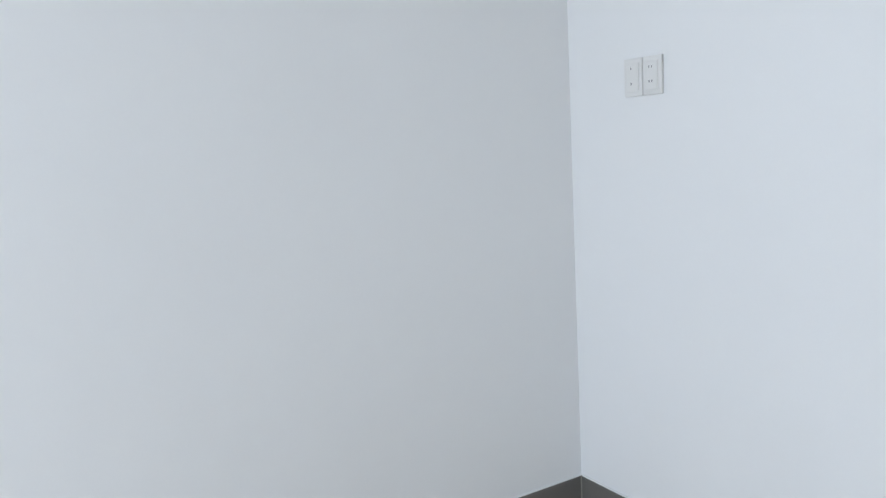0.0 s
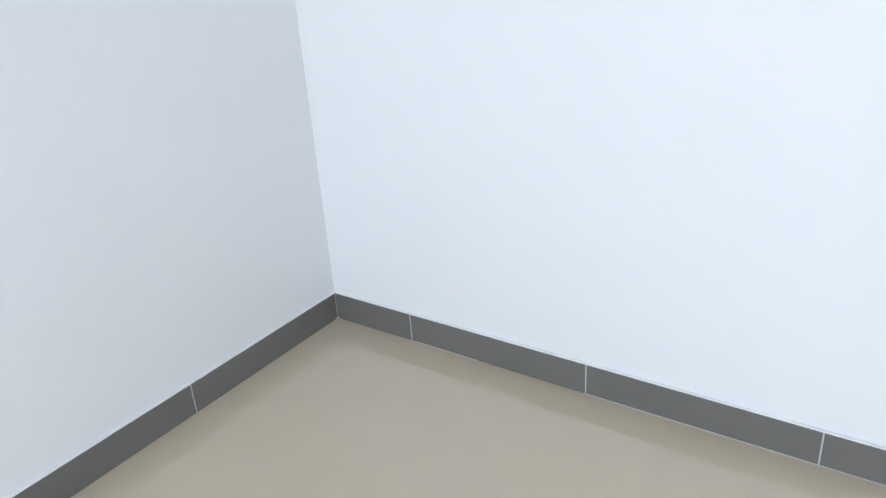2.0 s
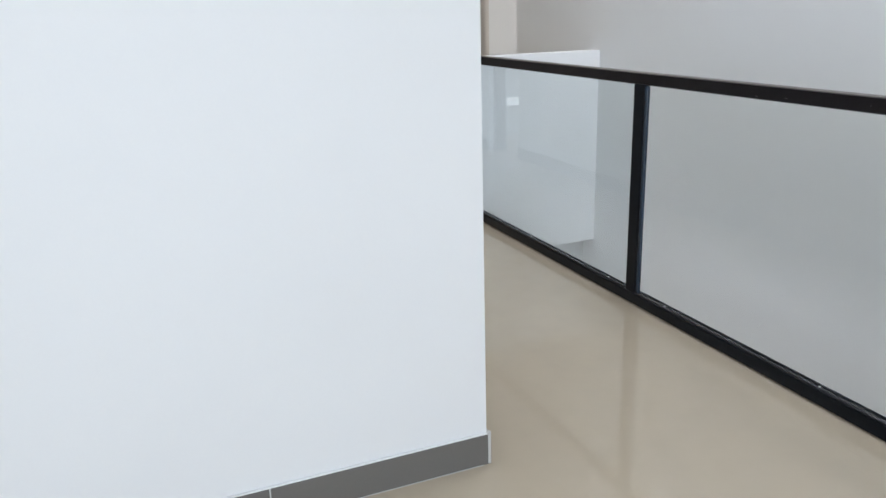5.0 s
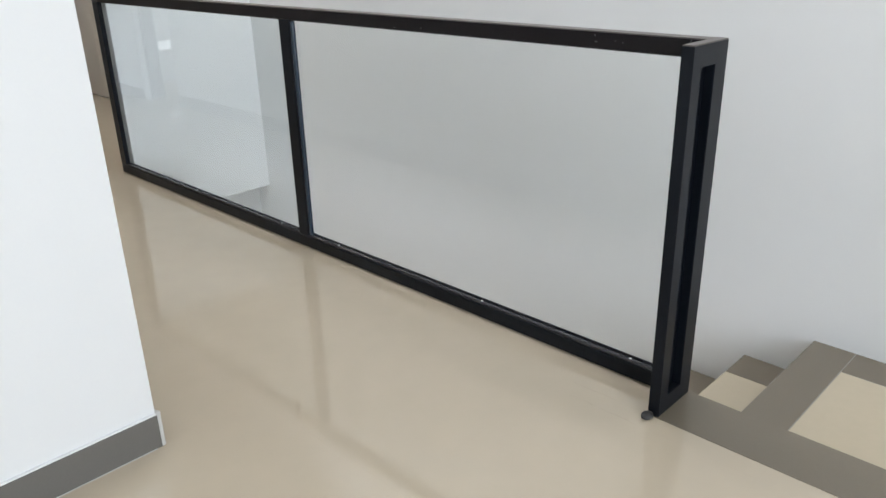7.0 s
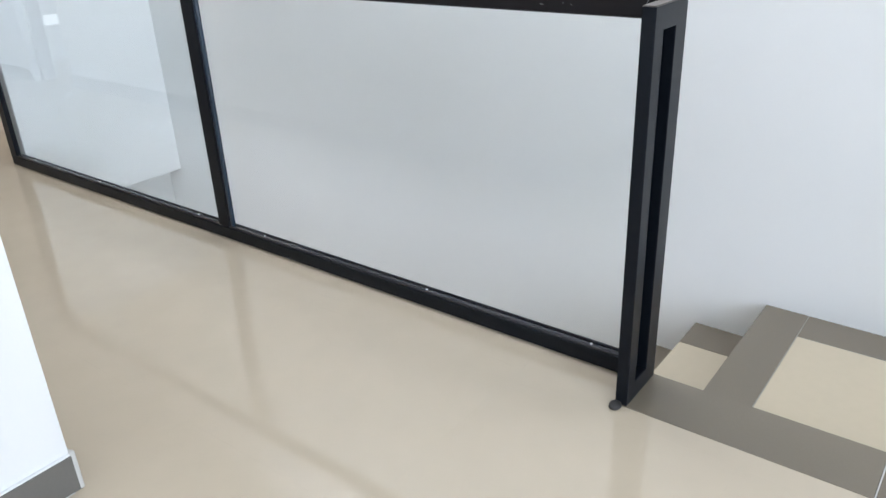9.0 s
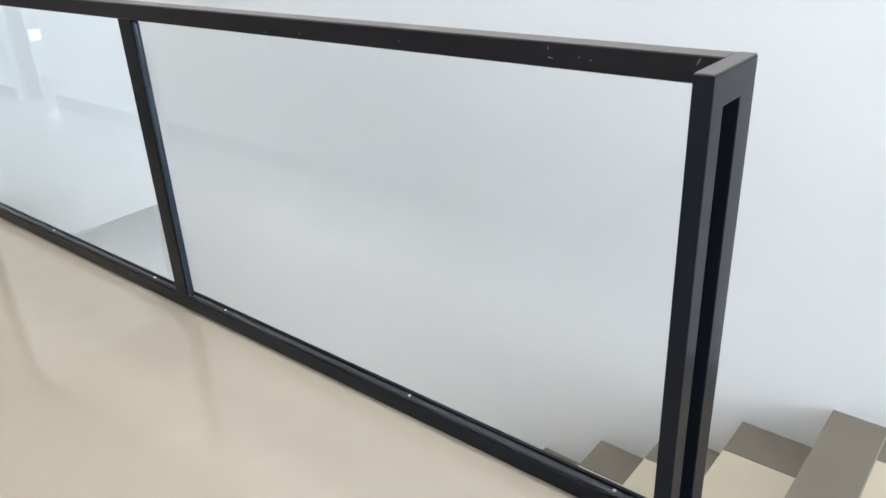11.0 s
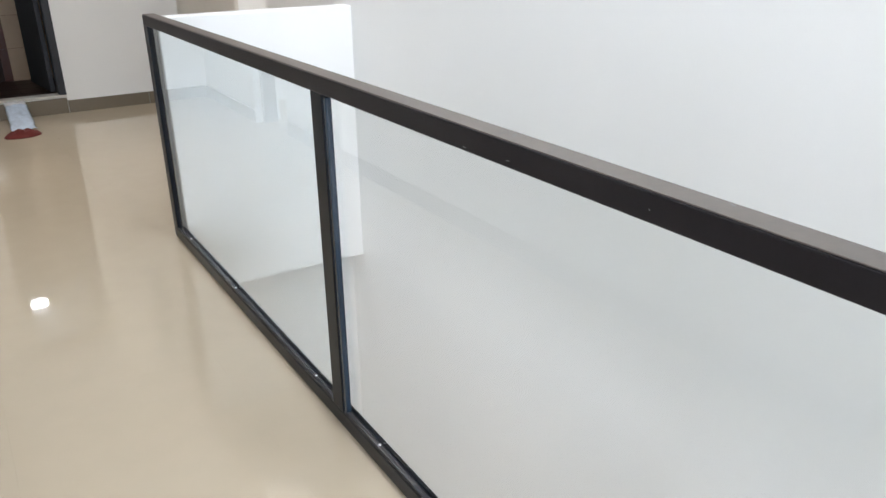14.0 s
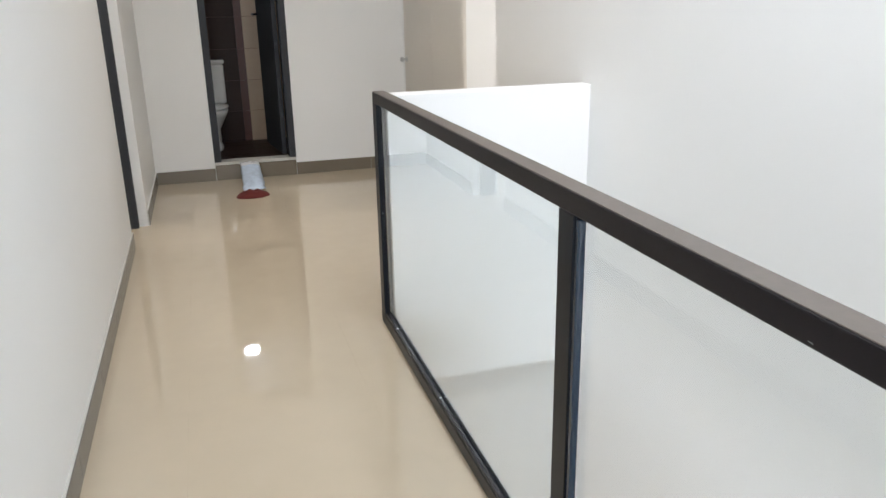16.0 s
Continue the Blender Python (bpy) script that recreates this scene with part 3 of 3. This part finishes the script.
# landing, with its taupe border along the wall
BORDER = 0.168
spiece("grout", EDGE_X, east(0), LAND_S, NOSE_Y - 0.02, LAND_Z - 0.0115, LAND_Z - 0.0012, TAUPEJ)
spiece("landing_base", EDGE_X, east(0), LAND_S, NOSE_Y, LAND_Z - 0.12, LAND_Z - 0.012, JOINT)
spiece("landing_edge_tile", EDGE_X + 0.001, east(0), NOSE_Y - 0.147, NOSE_Y + 0.004, LAND_Z - 0.011, LAND_Z, EDGE)
for y0, y1 in ((NOSE_Y - 0.147 - 0.662, NOSE_Y - 0.150), (LAND_S, NOSE_Y - 0.147 - 0.665)):
    spiece("landing_tile", EDGE_X + 0.001, east(0) - BORDER - 0.003, y0, y1, LAND_Z - 0.011, LAND_Z, TREAD)
    spiece("border_tile", east(0) - BORDER, east(0) + 0.02, y0, y1, LAND_Z - 0.011, LAND_Z, EDGE)
spiece("riser", EDGE_X, east(0), LAND_S - 0.008, LAND_S, LAND_Z, -0.011, TREAD)
N = 12
for i in range(N):
    y0 = NOSE_Y + i * GO
    zt = LAND_Z - (i + 1) * RISE
    spiece("riser", EDGE_X + 0.002, east(y0) + 0.03, y0 - 0.010, y0, zt, zt + RISE - 0.012, TREAD)
    xb = round(east(y0) - BORDER, 3)
    spiece("tread", EDGE_X + 0.002, xb - 0.002, y0 - 0.010, y0 + GO + 0.004, zt - 0.011, zt, TREAD)
    spiece("border_tile", xb, xb + 0.21, y0 - 0.010, y0 + GO + 0.004, zt - 0.011, zt, EDGE)
    spiece("step_block", EDGE_X + 0.004, east(y0) + 0.03, y0, y0 + GO, zt - 0.16, zt - 0.0115, JOINT)
spiece("lower_floor", -3.1, 1.4, LAND_S, 4.4, LAND_Z - (N + 1) * RISE - 0.1, LAND_Z - (N + 1) * RISE, TREAD)
# wall under the railing, closing the stairwell's west side
solid("wall_under_railing", block(EDGE_X - 0.10, EDGE_X - 0.009, LAND_S, PAR_Y, -0.29, -0.155), PAINT, "white wall below the floor edge beside the stairs", "wall", "structure")
solid("wall_stair_south", block(EDGE_X, SX, LAND_S - 0.1, LAND_S - 0.009, -2.6, -0.16), PAINT, "plain wall under the landing end", "wall", "structure")


def skirting(name, cuts, axis, face, sign, z0, parent, material=GREY, grout=True, joint=None):
    """Skirting tiles between the cuts along one axis, their faces proud of the wall, pale grout between and above."""
    for a, b in zip(cuts, cuts[1:]):
        g = 0.0022
        lo = min(face, face + sign * SK_T)
        if axis == "x":
            piece("skirting_tile", b - a - 2 * g, SK_T, SK_H, material, parent, (a + g, lo, z0), 0.0012)
        else:
            piece("skirting_tile", SK_T, b - a - 2 * g, SK_H, material, parent, (lo, a + g, z0), 0.0012)
    a, b = cuts[0], cuts[-1]
    lo = min(face, face + sign * (SK_T - 0.0025))
    if grout:
        if axis == "x":
            piece("grout", b - a, SK_T - 0.0025, SK_H - 0.001, joint or GROUT, parent, (a, lo, z0), 0.0)
            piece("caulk", b - a, SK_T - 0.0015, 0.005, PAINT, parent, (a, min(face, face + sign * (SK_T - 0.0015)), z0 + SK_H), 0.001)
        else:
            piece("grout", SK_T - 0.0025, b - a, SK_H - 0.001, joint or GROUT, parent, (lo, a, z0), 0.0)
            piece("caulk", SK_T - 0.0015, b - a, 0.005, PAINT, parent, (min(face, face + sign * (SK_T - 0.0015)), a, z0 + SK_H), 0.001)


base = empty("baseboard", (0, 0, 0), "grey porcelain skirting tiles with pale grout joints", "skirting", kind="structure")
skirting("b", [WA, -3.672, -3.015, -2.360, -1.706, CW0 + 0.011], "x", WB, -1, 0.0, base)
skirting("a", [SOUTH, -3.67, -3.01, -2.355, -1.695, -1.038, -0.376, 0.287, WB - SK_T], "y", WA, 1, 0.0, base)
piece("corner_bead", 0.013, 0.013, SK_H + 0.010, GROUT, base, (CW0 - 0.002, WB - 0.012, 0), 0.003)
piece("corner_bead", 0.006, 0.006, SK_H + 0.003, TAUPEJ, base, (WA + SK_T - 0.003, WB - SK_T - 0.003, 0), 0.002)
# corridor's west wall runs a little aslant
run = math.hypot(CWY - WB, CW1 - CW0)
turn = math.atan2(CW1 - CW0, CWY - WB)
n = 7
for i in range(n):
    a, b = run * i / n, run * (i + 1) / n
    ob = piece("skirting_tile", SK_T, b - a - 0.006, SK_H, GREY, base, (0, 0, 0))
    ob.matrix_basis = Matrix.Translation((CW0, WB, 0)) @ Matrix.Rotation(-turn, 4, "Z") @ Matrix.Translation((0.0, a + 0.003, 0))
ob = piece("grout", SK_T - 0.0025, run, SK_H + 0.004, GROUT, base, (0, 0, 0), 0.0)
ob.matrix_basis = Matrix.Translation((CW0, WB, 0)) @ Matrix.Rotation(-turn, 4, "Z")
# bed of pale grout showing under the room's skirting, thicker in places
for a, b, t in ((-3.66, -3.40, 0.0015), (-3.02, -2.55, 0.0028), (-2.55, -2.10, 0.0022), (-2.10, -1.60, 0.0030), (-1.60, -1.06, 0.0020)):
    piece("grout", b - a, t + SK_T, 0.0022, GROUT, base, (a, WB - SK_T - t, 0.0), 0.0008)
piece("grout", 0.012, 0.012, 0.006, GROUT, base, (WA + SK_T - 0.004, WB - SK_T - 0.009, 0.0), 0.002)
skirting("w", [JY + 0.057, 6.48, FW], "y", CX, 1, 0.0, base)
# far wall's tiles in taupe: the warm light's brown is put into their colour
skirting("f", [CX + 0.011, DX0], "x", FW, -1, 0.0, base, EDGE, joint=TAUPEJ)
skirting("f", [DX1, 0.80, 1.13], "x", FW, -1, 0.0, base, EDGE, joint=TAUPEJ)
piece("kerb_tile", DX1 - DX0 - 0.006, SK_T, SILL - 0.022, EDGE, base, (DX0 + 0.003, FW - SK_T, 0))
nbase = empty("baseboard_north", (0, 0, 0), "grey porcelain skirting along the corridor end", "skirting", kind="structure")
nbase.matrix_world = EN
skirting("e", [0.05, 0.66, 1.30, EY0], "y", 0.0, -1, 0.0, nbase)
# bathroom tiles
bath = solid("floor_bathroom", block(BX0, BX1, FW + 0.12, BY1, 0, BZ - 0.010), DARKJ, "dark brown tiled bathroom floor", "floor", "structure")
for i in range(7):
    for j in range(5):
        piece("floor_tile", 0.269, 0.246, 0.010, BROWN, bath, (BX0 + 0.001 + i * 0.271, FW + 0.121 + j * 0.251, BZ - 0.010))
bback = block(BX0 + 0.001, BX1 - 0.001, BY1 - 0.005, BY1 - 0.001, BZ, BZ + 1.96)
btile = empty("bathroom_wall_tiles", (0, 0, 0), "dark brown and tan bathroom wall tiles", "wall tiles", kind="structure")
part("tile_backing", bback, TRIM, btile)
TOP = BZ + 6 * 0.301 + 0.16
for i in range(7):
    zb = BZ + i * 0.301
    hh = min(0.298, TOP - zb)
    for x0, x1, m in ((BX0, -0.505, BROWN), (-0.505, -0.155, BROWN), (-0.155, 0.42, TAN), (0.42, BX1, TAN)):
        piece("wall_tile", x1 - x0 - 0.003, 0.008, hh, m, btile, (x0 + 0.0015, BY1 - 0.012, zb))
    piece("trim_tile", 0.072, 0.011, hh, TRIM, btile, (-0.200, BY1 - 0.019, zb))
    for k in range(2):
        piece("wall_tile", 0.008, 0.61, hh, BROWN, btile, (BX0, FW + 0.125 + k * 0.613, zb))
        piece("wall_tile", 0.008, 0.61, hh, TAN, btile, (BX1 - 0.008, FW + 0.125 + k * 0.613, zb))
